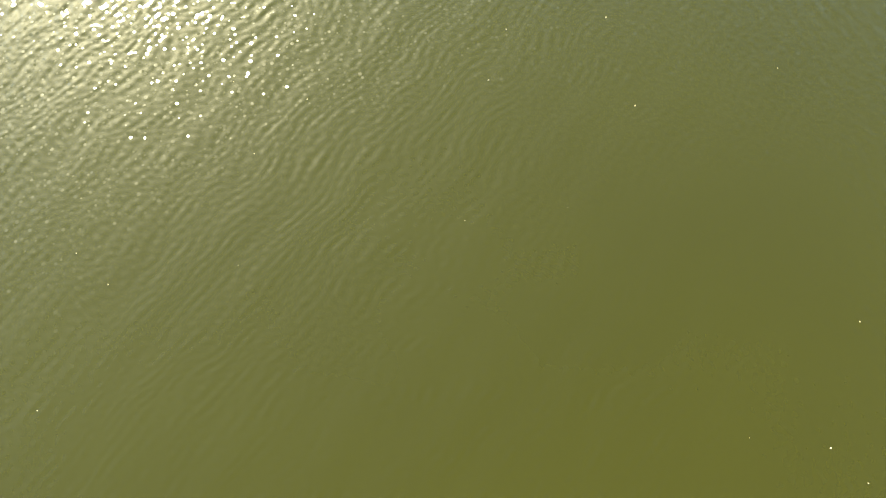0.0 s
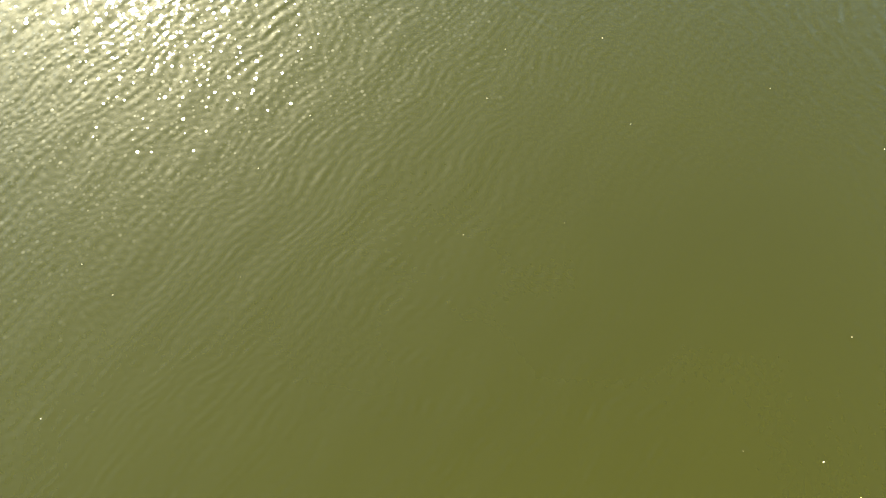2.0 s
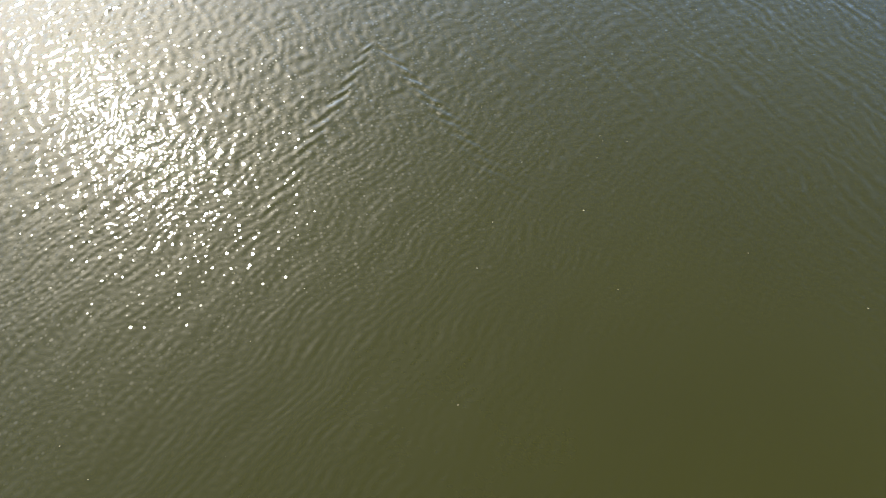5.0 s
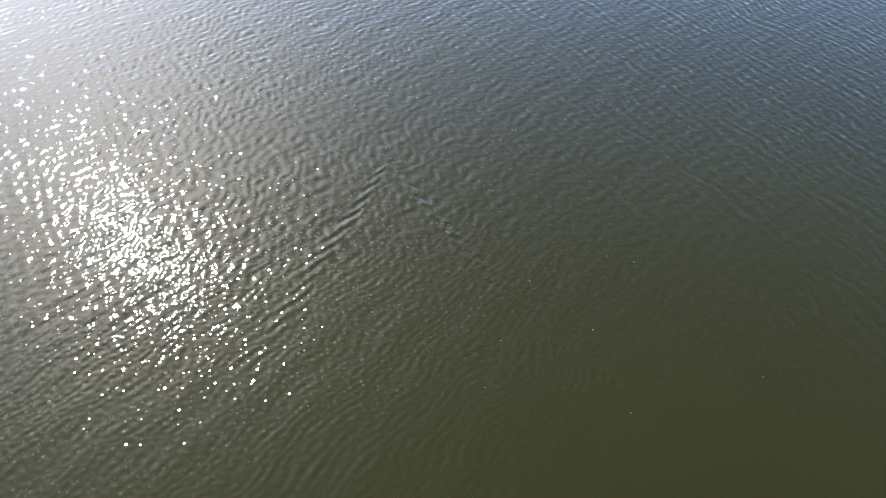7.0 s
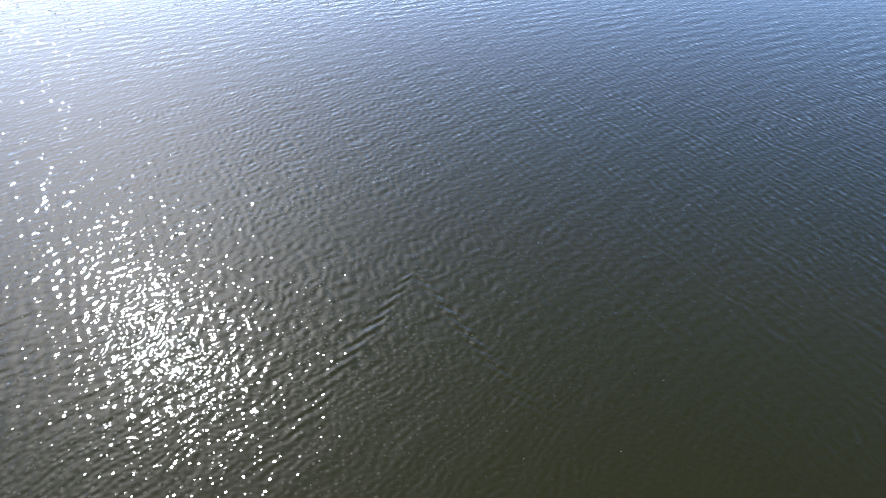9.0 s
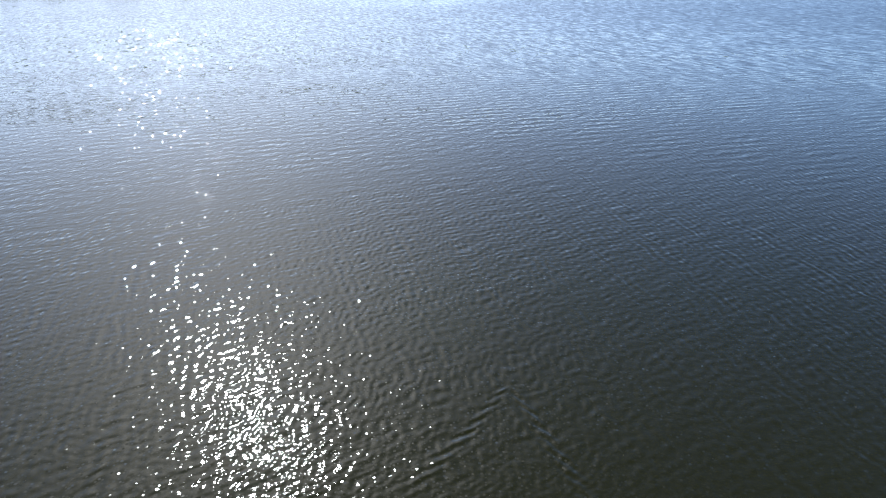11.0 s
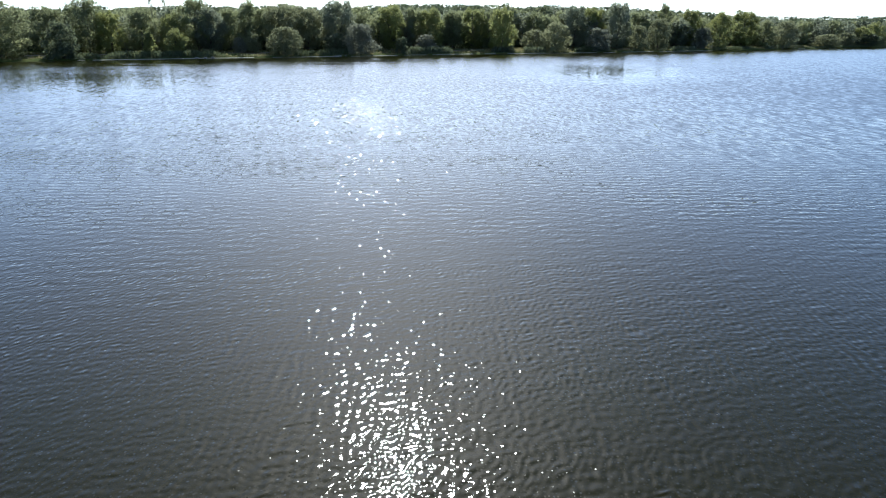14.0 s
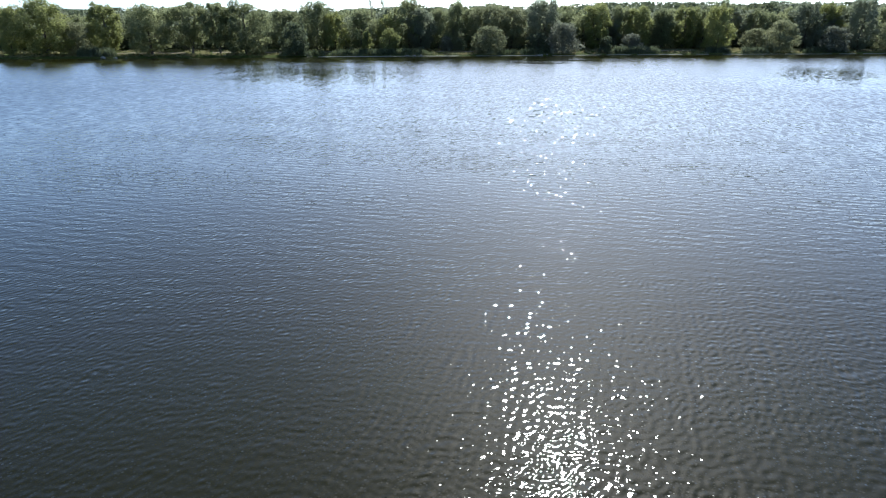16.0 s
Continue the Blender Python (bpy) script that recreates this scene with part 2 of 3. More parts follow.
def leaf_material(name, dark, light, glow=0.35):
    m, nt = material(name)
    out = nt.nodes.new("ShaderNodeOutputMaterial")
    geo = nt.nodes.new("ShaderNodeNewGeometry")
    info = nt.nodes.new("ShaderNodeObjectInfo")
    mixed = calc(nt, 'ADD', calc(nt, 'MULTIPLY', geo.outputs["Random Per Island"], 0.6), calc(nt, 'MULTIPLY', info.outputs["Random"], 0.4))
    col = ramp(nt, mixed, (0.1, dark), (0.9, light))
    dif = nt.nodes.new("ShaderNodeBsdfDiffuse")
    tra = nt.nodes.new("ShaderNodeBsdfTranslucent")
    gls = nt.nodes.new("ShaderNodeBsdfGlossy")
    gls.inputs["Roughness"].default_value = 0.45
    gls.inputs["Color"].default_value = (0.5, 0.5, 0.5, 1)
    mix = nt.nodes.new("ShaderNodeMixShader")
    mix.inputs[0].default_value = glow
    mix2 = nt.nodes.new("ShaderNodeMixShader")
    mix2.inputs[0].default_value = 0.045
    hue = nt.nodes.new("ShaderNodeHueSaturation")
    hue.inputs["Hue"].default_value = 0.485
    hue.inputs["Saturation"].default_value = 0.86
    hue.inputs["Value"].default_value = 2.55
    nt.links.new(col, hue.inputs["Color"])
    nt.links.new(col, dif.inputs["Color"])
    nt.links.new(hue.outputs[0], tra.inputs["Color"])
    nt.links.new(dif.outputs[0], mix.inputs[1])
    nt.links.new(tra.outputs[0], mix.inputs[2])
    nt.links.new(mix.outputs[0], mix2.inputs[1])
    nt.links.new(gls.outputs[0], mix2.inputs[2])
    nt.links.new(mix2.outputs[0], out.inputs[0])
    return m


def bark_material():
    m, nt = material("bark")
    out = nt.nodes.new("ShaderNodeOutputMaterial")
    bsdf = nt.nodes.new("ShaderNodeBsdfPrincipled")
    nt.links.new(bsdf.outputs[0], out.inputs[0])
    pos = nt.nodes.new("ShaderNodeNewGeometry").outputs["Position"]
    feed(nt, bsdf.inputs["Base Color"], ramp(nt, grain(nt, turned(nt, pos, 0, 0.2, 0.2, 1.2), 1.0, 4), (0.3, (0.05, 0.04, 0.03)), (0.7, (0.17, 0.14, 0.11))))
    bsdf.inputs["Roughness"].default_value = 0.9
    return m


WATER, MEADOW, SAND, BARK = water_material(), ground_material(), sand_material("worn_sand", (0.20, 0.158, 0.108), (0.30, 0.25, 0.185)), bark_material()
# pale strip on the first metre behind the waterline, broken up by noise
PALE_RIM = sand_material("pale_waterline", (0.34, 0.32, 0.27), (0.50, 0.47, 0.41))
LEAF = {
    "green": leaf_material("leaf_green", (0.108, 0.124, 0.058), (0.188, 0.204, 0.094), 0.62),
    "dark": leaf_material("leaf_dark", (0.110, 0.126, 0.082), (0.172, 0.188, 0.120), 0.62),
    "bright": leaf_material("leaf_bright", (0.112, 0.128, 0.040), (0.190, 0.206, 0.064), 0.64),
    "deep": leaf_material("leaf_deep", (0.050, 0.064, 0.034), (0.092, 0.110, 0.056), 0.50),
    "silver": leaf_material("leaf_silver", (0.095, 0.102, 0.070), (0.165, 0.170, 0.120), 0.50),
    "olive": leaf_material("leaf_olive", (0.105, 0.116, 0.058), (0.180, 0.188, 0.096), 0.54),
    "straw": leaf_material("dry_grass", (0.106, 0.104, 0.038), (0.184, 0.168, 0.070), 0.50),
    "reed": leaf_material("reed_blade", (0.050, 0.068, 0.030), (0.098, 0.116, 0.052), 0.46),
}


# ---- setting ----
SHORE_AZ = (-180, -140, -100, -75, -59.1, -49.2, -39.4, -29.6, -19.7, -13.8, -5.9, 0.0, 5.9, 11.8, 17.7, 23.6, 27.6, 33.5, 44.3, 59.1, 100, 140, 180)
SHORE_R = (180, 190, 230, 262, 246, 234, 228, 231, 238, 247, 270, 284, 304, 342, 392, 474, 548, 636, 700, 600, 330, 220, 180)


def shore(az):
    """Distance of the waterline from the middle of the lake at an azimuth in degrees, to the right of +y."""
    return float(np.interp(az, SHORE_AZ, SHORE_R)) + 2.2 * noise.noise((az * 0.5, 3.1, 0)) + 0.9 * noise.noise((az * 2.1, 7.7, 0))


def bank_height(d, az):
    """Height of the ground d metres behind the waterline."""
    rise = float(np.interp(d, (-40, -6, 0, 1.0, 2.4, 8, 30, 70, 160, 400, 1000, 2600), (-3, -1.0, -0.05, 0.12, 0.44, 1.0, 2.1, 3.0, 5, 9.5, 12, 8)))
    return rise + (0.25 * noise.noise((az * 1.3, d * 0.05, 0)) if d > 1 else 0)


def spot(az, back):
    r = shore(az) + back
    a = radians(az)
    return Vector((r * math.sin(a), r * math.cos(a), bank_height(back, az)))


def link_mesh(name, verts, faces, mat, smooth=False):
    me = bpy.data.meshes.new(name)
    me.from_pydata(verts, [], faces)
    me.update()
    if smooth:
        me.polygons.foreach_set("use_smooth", [True] * len(me.polygons))
    for one in (mat if isinstance(mat, (list, tuple)) else [mat]):
        me.materials.append(one)
    return new(name, me)


TRACKS = ((-51.71, -46.59), (-44.72, -42.55), (-40.38, -38.81), (-36.74, -33.49), (-26.10, -22.66), (-7.88, -4.43), (6.40, 8.37))   # worn sandy stretches, azimuths


def build_ground():
    azs = [-180 + 3 * i for i in range(37)] + [-69 + 0.5 * i for i in range(1, 235)] + [48 + 3 * i for i in range(1, 44)]
    offs = (-40, -6, 0, 1.0, 2.4, 5, 9, 11, 15.5, 20, 30, 45, 70, 110, 160, 260, 400, 1000, 2600)
    verts, faces, paint = [(0, 0, -3)], [], []
    for az in azs:
        for d in offs:
            p = spot(az, d)
            verts.append((p.x, p.y, p.z))
    n, k = len(azs), len(offs)
    for i in range(n):
        j = (i + 1) % n
        faces.append((0, 1 + j * k, 1 + i * k))
        paint.append(0)
        for q in range(k - 1):
            a, b = 1 + i * k + q, 1 + j * k + q
            faces.append((a, b, b + 1, a + 1))
            mid = azs[i] + 0.25
            worn = offs[q] == 11 and any(lo < mid < hi for lo, hi in TRACKS)
            pale_rim = offs[q] == 0 and noise.noise((mid * 0.9, 5.5, 0)) > (-0.32 if -37 < mid < 14 else 0.6)
            paint.append(2 if pale_rim else 1 if worn else 0)
    ob = link_mesh("ground", verts, faces, [MEADOW, SAND, PALE_RIM], True)
    ob.data.polygons.foreach_set("material_index", paint)
    return tagged(ob, "grassy lake bank rising to wooded meadow ground", "ground", kind="structure")


def build_water():
    gaps = (130, 80, 45, 25, 12, 4, -1.5)
    verts, faces, left = [(0, 0, 0)], [], [250.0]
    n, k = 480, len(gaps)
    for i in range(n):
        az = -180 + 360 * i / n
        for gap in gaps:
            r = shore(az) - gap
            verts.append((r * math.sin(radians(az)), r * math.cos(radians(az)), 0))
            left.append(float(gap))
    for i in range(n):
        j = (i + 1) % n
        faces.append((0, 1 + j * k, 1 + i * k))
        for q in range(k - 1):
            a, b = 1 + i * k + q, 1 + j * k + q
            faces.append((a, b, b + 1, a + 1))
    ob = link_mesh("water", verts, faces, WATER, True)
    ob.data.attributes.new("to_shore", 'FLOAT', 'POINT').data.foreach_set("value", left)
    return tagged(ob, "rippled turbid green lake water with a swimming trail", "water", kind="structure")


build_ground()
build_water()


# ---- trees ----
def tube(verts, faces, path, radii, sides=6):
    base = len(verts)
    for p, r in zip(path, radii):
        for s in range(sides):
            a = 2 * math.pi * s / sides
            verts.append((p[0] + r * math.cos(a), p[1] + r * math.sin(a), p[2]))
    for i in range(len(path) - 1):
        for s in range(sides):
            a, b = base + i * sides + s, base + i * sides + (s + 1) % sides
            faces.append((a, b, b + sides, a + sides))


def leaf_mesh(name, centres, size, mat, rng, droop=0.0):
    """Many small folded leaf sprays, one island each, round the given points."""
    n = len(centres)
    d1 = rng.normal(size=(n, 3))
    d1[:, 2] -= droop
    d1 /= np.linalg.norm(d1, axis=1)[:, None]
    d2 = np.cross(d1, rng.normal(size=(n, 3)))
    d2 /= np.linalg.norm(d2, axis=1)[:, None]
    up = np.cross(d1, d2)
    s = size * rng.uniform(0.6, 1.4, (n, 1))
    quad = np.stack([centres - d1 * s, centres - d2 * s * 0.55 + up * s * 0.18, centres + d1 * s, centres + d2 * s * 0.55 + up * s * 0.18], axis=1)
    me = bpy.data.meshes.new(name)
    idx = np.arange(n * 4).reshape(n, 4)
    me.from_pydata(quad.reshape(-1, 3).tolist(), [], idx.tolist())
    me.materials.append(mat)
    return me


def make_tree(seed, kind, leaves, colour, label, size=0.0172, name="tree"):
    """A tree one metre high and about one metre wide at its pattern scale: trunk with limbs, and a crown of leaf sprays."""
    rng = np.random.default_rng(seed)
    root = new(name)
    tagged(root, label, name, {"tree": "trees of the far bank", "willow": "willows at the waterline", "shrub": "shrubs under the trees"}[name])
    verts, faces = [], []
    base, top = {"round": (0.09, 0.80), "tall": (0.05, 0.88), "bush": (0.0, 0.7), "cone": (0.08, 0.9), "open": (0.22, 0.85), "sparse": (0.25, 0.9)}[kind]
    lean = rng.normal(0, 0.025, 2)
    trunk = [(lean[0] * z * 3, lean[1] * z * 3, z) for z in (-0.03, 0.1, 0.3, 0.5, 0.7, top)]
    tube(verts, faces, trunk, (0.028, 0.021, 0.017, 0.013, 0.008, 0.003), 7)
    tips = []
    count = {"round": 46, "tall": 44, "bush": 36, "cone": 34, "open": 40, "sparse": 24}[kind]
    for i in range(count):
        f = (i + rng.uniform(0.2, 0.8)) / count
        z = base + (0.95 - base) * f
        if kind == "round":
            w = 0.46 * math.sin(math.pi * min(1, 0.18 + 0.74 * f)) ** 0.6
        elif kind == "tall":
            w = 0.41 * math.sin(math.pi * (0.16 + 0.70 * f)) ** 0.75
        elif kind == "bush":
            w = 0.46 * math.cos(math.pi * 0.46 * f) ** 0.5
        elif kind == "cone":
            w = 0.42 * (1 - f) ** 0.8 + 0.06
        elif kind == "open":
            w = 0.48 * math.sin(math.pi * (0.2 + 0.70 * f)) ** 0.7
        else:
            w = 0.30 * math.sin(math.pi * (0.2 + 0.72 * f))
        a = i * 2.4 + rng.uniform(-0.5, 0.5)
        reach = w * math.sqrt(rng.uniform(0.25, 1.0)) * (rng.uniform(1.05, 1.25) if rng.random() < 0.16 else 1.0)
        tip = np.array([math.cos(a) * reach, math.sin(a) * reach, z * rng.uniform(0.96, 1.04)])
        tips.append((tip, w))
        start_z = max(0.03, z - reach * rng.uniform(0.5, 1.0))
        mid = (tip[0] * 0.45, tip[1] * 0.45, start_z + (z - start_z) * 0.35)
        c0 = (lean[0] * start_z * 3, lean[1] * start_z * 3, start_z)
        tube(verts, faces, [c0, mid, tuple(tip)], (0.007, 0.005, 0.0015), 4)
    part_ob = link_mesh("trunk", verts, faces, BARK, True)
    part_ob.parent = root
    pts = []
    per = leaves // len(tips)
    for tip, w in tips:
        spread = {"round": 0.105, "tall": 0.088, "bush": 0.115, "cone": 0.075, "open": 0.085, "sparse": 0.05}[kind] * rng.uniform(0.75, 1.3)
        d = rng.normal(size=(per, 3))
        d /= np.linalg.norm(d, axis=1)[:, None]
        rad = spread * rng.uniform(0.25, 1.0, (per, 1)) ** 0.5
        lump = 1 + 0.35 * np.sin(d[:, :1] * 5 + tip[0] * 40) * np.cos(d[:, 1:2] * 6 + tip[1] * 30)
        p = tip + d * rad * lump * np.array([1.15, 1.15, 0.85])
        pts.append(p)
        stray = tip + rng.normal(size=(per // 14, 3)) * spread * 0.6
        pts.append(stray)
    pts = np.concatenate(pts)
    # twigs with larger sprays fill the heart of the crown
    heart = []
    for tip, w in tips:
        n = max(3, leaves // (14 * len(tips)))
        inward = rng.uniform(0.15, 0.75, (n, 1))
        heart.append(np.array([0, 0, tip[2] - 0.03]) + (tip - np.array([0, 0, tip[2]])) * inward + rng.normal(size=(n, 3)) * 0.045)
    heart = np.concatenate(heart)
    pts = np.concatenate([pts, heart])
    pts[:, 2] = np.maximum(pts[:, 2], 0.01)
    scale = np.concatenate([np.full(len(pts) - len(heart), size), np.full(len(heart), size * 2.1)])[:, None]
    crown = new("crown", leaf_mesh("crown", pts, scale, LEAF[colour], rng, 0.3))
    crown.parent = root
    return root


used = {}


def plant(pattern, az, back, height, width, sink=0.0):
    p = spot(az, back)
    turn = random.uniform(0, 360)
    m = pose(p.x, p.y, p.z - sink, 0, 0, turn) @ Matrix.Diagonal((width, width, height, 1))
    if pattern not in used:
        used[pattern] = True
        PATTERN[pattern].matrix_basis = m
        return PATTERN[pattern]
    base = PATTERN[pattern]
    keep = base.matrix_basis.copy()
    base.matrix_basis = Matrix.Identity(4)
    ob = copy_thing(base, m)
    base.matrix_basis = keep
    return ob


PATTERN = {
    "round_a": make_tree(1, "round", 9800, "green", "broad leafy deciduous tree on the lake bank"),
    "round_b": make_tree(2, "round", 9800, "green", "full-crowned green tree behind the lake bank"),
    "open_a": make_tree(3, "open", 9800, "green", "open-crowned tree with bare lower stems near the water"),
    "tall_a": make_tree(4, "tall", 9800, "green", "tall green poplar-like tree at the wood's edge"),
    "tall_b": make_tree(5, "tall", 9800, "bright", "tall light-green tree catching the sun at the wood's edge"),
    "tall_d": make_tree(6, "tall", 9800, "dark", "tall dark-green tree at the wood's edge"),
    "dark_a": make_tree(7, "round", 2000, "dark", "dark-green broad-leaved tree of the wood behind the bank", 0.034),
    "dark_b": make_tree(8, "tall", 2000, "dark", "dark-green broad-leaved tree of the wood behind the bank", 0.033),
    "bright_a": make_tree(9, "round", 9800, "bright", "yellow-green sunlit tree on the lake bank"),
    "cone_a": make_tree(10, "cone", 3000, "bright", "young light-green conical tree on the bank", 0.035),
    "sparse_a": make_tree(11, "sparse", 1100, "olive", "thin half-bare tree rising over the wood"),
    "silver_a": make_tree(12, "bush", 5600, "silver", "rounded silvery-grey willow at the waterline", 0.022, "willow"),
    "olive_a": make_tree(13, "bush", 5600, "olive", "rounded olive-green willow at the waterline", 0.022, "willow"),
    "darkbush_a": make_tree(14, "bush", 2200, "deep", "dense dark-green shrub by the lake", 0.035, "shrub"),
    "back_a": make_tree(17, "round", 2000, "green", "green broad-leaved tree of the wood behind the bank", 0.034),
    "back_b": make_tree(18, "tall", 2000, "green", "slender green tree of the wood behind the bank", 0.033),
    "scrub_a": make_tree(16, "bush", 1600, "green", "leafy green shrub under the wood's edge", 0.042, "shrub"),
    "pale_a": make_tree(15, "round", 9800, "olive", "broad pale grey-green tree at the wood's edge"),
}
# trees of the bank: pattern, azimuth, metres behind the waterline, height, width
BANK_WEST = (
    ("tall_b", -58.27, 8, 14.8, 6.1),
    ("bright_a", -56.18, 10, 16.8, 16.9),
    ("olive_a", -54.20, 12, 9.8, 9.4),
    ("tall_b", -52.12, 14, 16.1, 8.8),
    ("round_a", -48.99, 8, 15.4, 15.1),
    ("open_a", -45.99, 9, 16.4, 13.4),
    ("open_a", -43.84, 7, 16.4, 10.4),
    ("tall_a", -41.81, 7, 16.1, 12.4),
    ("round_b", -38.68, 24, 14.4, 12.6),
    ("darkbush_a", -37.84, 3, 10.6, 9.7),
    ("round_a", -36.03, 22, 17.1, 12.6),
    ("tall_b", -34.55, 18, 13.3, 8.0),
    ("round_b", -32.33, 22, 14.7, 11.6),
    ("sparse_a", -31.44, 34, 18.7, 4.9),
    ("sparse_a", -30.46, 38, 18.6, 5.0),
    ("bright_a", -30.02, 20, 12.4, 9.4),
    ("cone_a", -31.87, 7, 7.5, 5.3),
)
BANK_MIDDLE = (
    ("bright_a", -29.90, 8, 8.0, 7.0),
    ("tall_a", -28.27, 24, 17.7, 10.5),
    ("sparse_a", -27.32, 26, 17.5, 5.3),
    ("tall_d", -27.19, 20, 14.9, 9.1),
    ("round_b", -25.75, 26, 15.1, 8.9),
    ("tall_a", -24.07, 26, 17.0, 8.5),
    ("silver_a", -25.02, 14, 5.0, 4.7),
    ("olive_a", -24.05, 15, 7.0, 5.2),
    ("pale_a", -21.58, 26, 16.2, 14.8),
    ("pale_a", -19.53, 27, 15.4, 13.5),
    ("olive_a", -21.35, 4, 9.4, 11.2),
    ("tall_d", -16.97, 24, 18.2, 13.0),
    ("darkbush_a", -17.22, 10, 6.8, 9.1),
    ("silver_a", -15.14, 4, 10.4, 11.4),
    ("tall_b", -12.54, 26, 17.6, 10.6),
    ("round_a", -10.53, 30, 16.4, 9.9),
    ("tall_b", -9.11, 26, 16.5, 9.4),
)
BANK_EAST = (
    ("round_b", -7.26, 26, 15.7, 10.9),
    ("tall_b", -5.45, 25, 16.9, 10.4),
    ("tall_a", -4.16, 24, 15.2, 6.2),
    ("tall_b", -3.05, 9, 17.3, 9.9),
    ("darkbush_a", -11.59, 4, 6.0, 4.8),
    ("silver_a", -9.52, 10, 6.4, 8.1),
    ("olive_a", -0.32, 18, 8.0, 10.3),
    ("olive_a", 1.50, 5, 11.7, 11.7),
    ("tall_d", 2.94, 26, 18.3, 10.5),
    ("silver_a", 4.97, 5, 9.4, 10.9),
    ("tall_b", 4.46, 28, 18.1, 11.1),
    ("tall_d", 6.42, 18, 20.2, 10.8),
    ("olive_a", 8.24, 6, 10.9, 8.8),
    ("olive_a", 9.82, 7, 13.6, 10.7),
    ("tall_a", 10.09, 30, 19.7, 6.6),
    ("tall_b", 12.09, 26, 18.5, 8.6),
    ("silver_a", 13.11, 8, 9.7, 9.6),
)
BANK_FAR = (
    ("bright_a", 14.38, 5, 17.5, 12.1),
    ("tall_b", 16.01, 20, 18.6, 12.3),
    ("tall_a", 17.54, 16, 13.1, 9.9),
    ("olive_a", 19.06, 6, 13.8, 13.4),
    ("bright_a", 23.90, 16, 11.1, 11.6),
    ("bright_a", 24.65, 18, 13.3, 11.1),
    ("darkbush_a", 24.28, 5, 7.3, 19.2),
    ("olive_a", 21.79, 8, 7.0, 14.5),
    ("olive_a", 23.06, 10, 7.7, 11.3),
    ("tall_d", 27.33, 10, 15.8, 17.6),
    ("dark_a", 29.05, 10, 13.6, 22.5),
    ("olive_a", 26.31, 8, 8.7, 12.2),
    ("dark_b", 30.71, 14, 15.3, 19.6),
    ("tall_d", 31.81, 14, 28.9, 20.6),
    ("round_b", 32.96, 14, 25.0, 20.0),
)
for kind, az, back, tall, wide in BANK_WEST + BANK_MIDDLE + BANK_EAST + BANK_FAR:
    plant(kind, az, back, tall, wide * (1.45 if kind.startswith("tall") else 1.13))

SKY_AZ = (-69.0, -58.1, -49.2, -41.4, -38.4, -33.5, -27.6, -16.7, -12.8, -5.9, 4.9, 8.9, 12.8, 16.7, 21.7, 25.6, 28.6, 30.5, 39.4)
SKY_H = (13.8, 14.7, 15.6, 16.0, 14.6, 16.3, 17.2, 17.6, 18.9, 19.6, 19.7, 19.1, 17.6, 15.9, 15.9, 17.3, 19.8, 22.8, 22.8)


def skyline(az):
    """How high the wood stands above its ground at an azimuth."""
    return float(np.interp(az, SKY_AZ, SKY_H))


rng = random.Random(5)
az = -66.0
while az < 40:
    r = shore(az)
    for back, hs in ((38, 1.0), (53, 1.1)):
        kind = rng.choice(("dark_a", "dark_b", "back_a", "back_b", "dark_a", "back_a"))
        h = skyline(az) * rng.uniform(0.72, 0.86) * hs
        plant(kind, az + rng.uniform(-0.6, 0.6), back + rng.uniform(-5, 7), h, h * rng.uniform(0.75, 1.0))
    if rng.random() < 0.8:
        h = skyline(az) * rng.uniform(0.52, 0.74)
        plant(rng.choice(("back_a", "back_b", "dark_a", "dark_b")), az + rng.uniform(-0.9, 0.9), rng.uniform(27, 34), h, h * rng.uniform(0.8, 1.15))
    # undergrowth closing the wood's edge
    plant("darkbush_a" if rng.random() < 0.65 else "scrub_a", az, 33 + rng.uniform(-3, 4), rng.uniform(4.0, 7.0), rng.uniform(9, 12))
    az += 7.8 / r * 57.3


def far_woods():
    """The wood that closes the distance behind the bank, one mesh."""
    base = [np.array([v.co for v in next(c for c in PATTERN[k].children if c.name.startswith("crown")).data.vertices]) for k in ("round_a", "round_b", "tall_a")]
    chunks = []
    pick = random.Random(11)
    for back, lo, hi, step in ((66, 0.86, 1.0, 6.5), (84, 0.92, 1.05, 8.0), (120, 0.98, 1.10, 11.0)):
        a = -70.0
        while a < 44:
            p = spot(a, back + pick.uniform(-8, 8))
            quads = base[pick.randrange(3)].reshape(-1, 4, 3)
            every = len(quads) // 1450
            quads = quads[pick.randrange(every)::every].copy()
            mids = quads.mean(axis=1, keepdims=True)
            seen = (mids[:, 0, 2] < 0.9) & (mids[:, 0, 2] > (0.4 if back > 70 else 0.15))
            quads, mids = quads[seen], mids[seen]
            quads = mids + (quads - mids) * 1.75
            h = skyline(a) * pick.uniform(lo, hi) * 1.06
            w = h * pick.uniform(0.85, 1.15)
            t = pick.uniform(0, 6.28)
            x, y = quads[..., 0] * math.cos(t) - quads[..., 1] * math.sin(t), quads[..., 0] * math.sin(t) + quads[..., 1] * math.cos(t)
            chunks.append(np.stack([x * w + p.x, y * w + p.y, quads[..., 2] * h + p.z - 0.5], axis=-1))
            a += step / (shore(a) + back) * 57.3
    allq = np.concatenate(chunks)
    me = bpy.data.meshes.new("far_woods")
    me.from_pydata(allq.reshape(-1, 3).tolist(), [], np.arange(len(allq) * 4).reshape(-1, 4).tolist())
    me.materials.append(LEAF["deep"])
    tagged(new("far_woods", me), "continuous dark-green woodland behind the bank trees", "woods", kind="stuff")


far_woods()


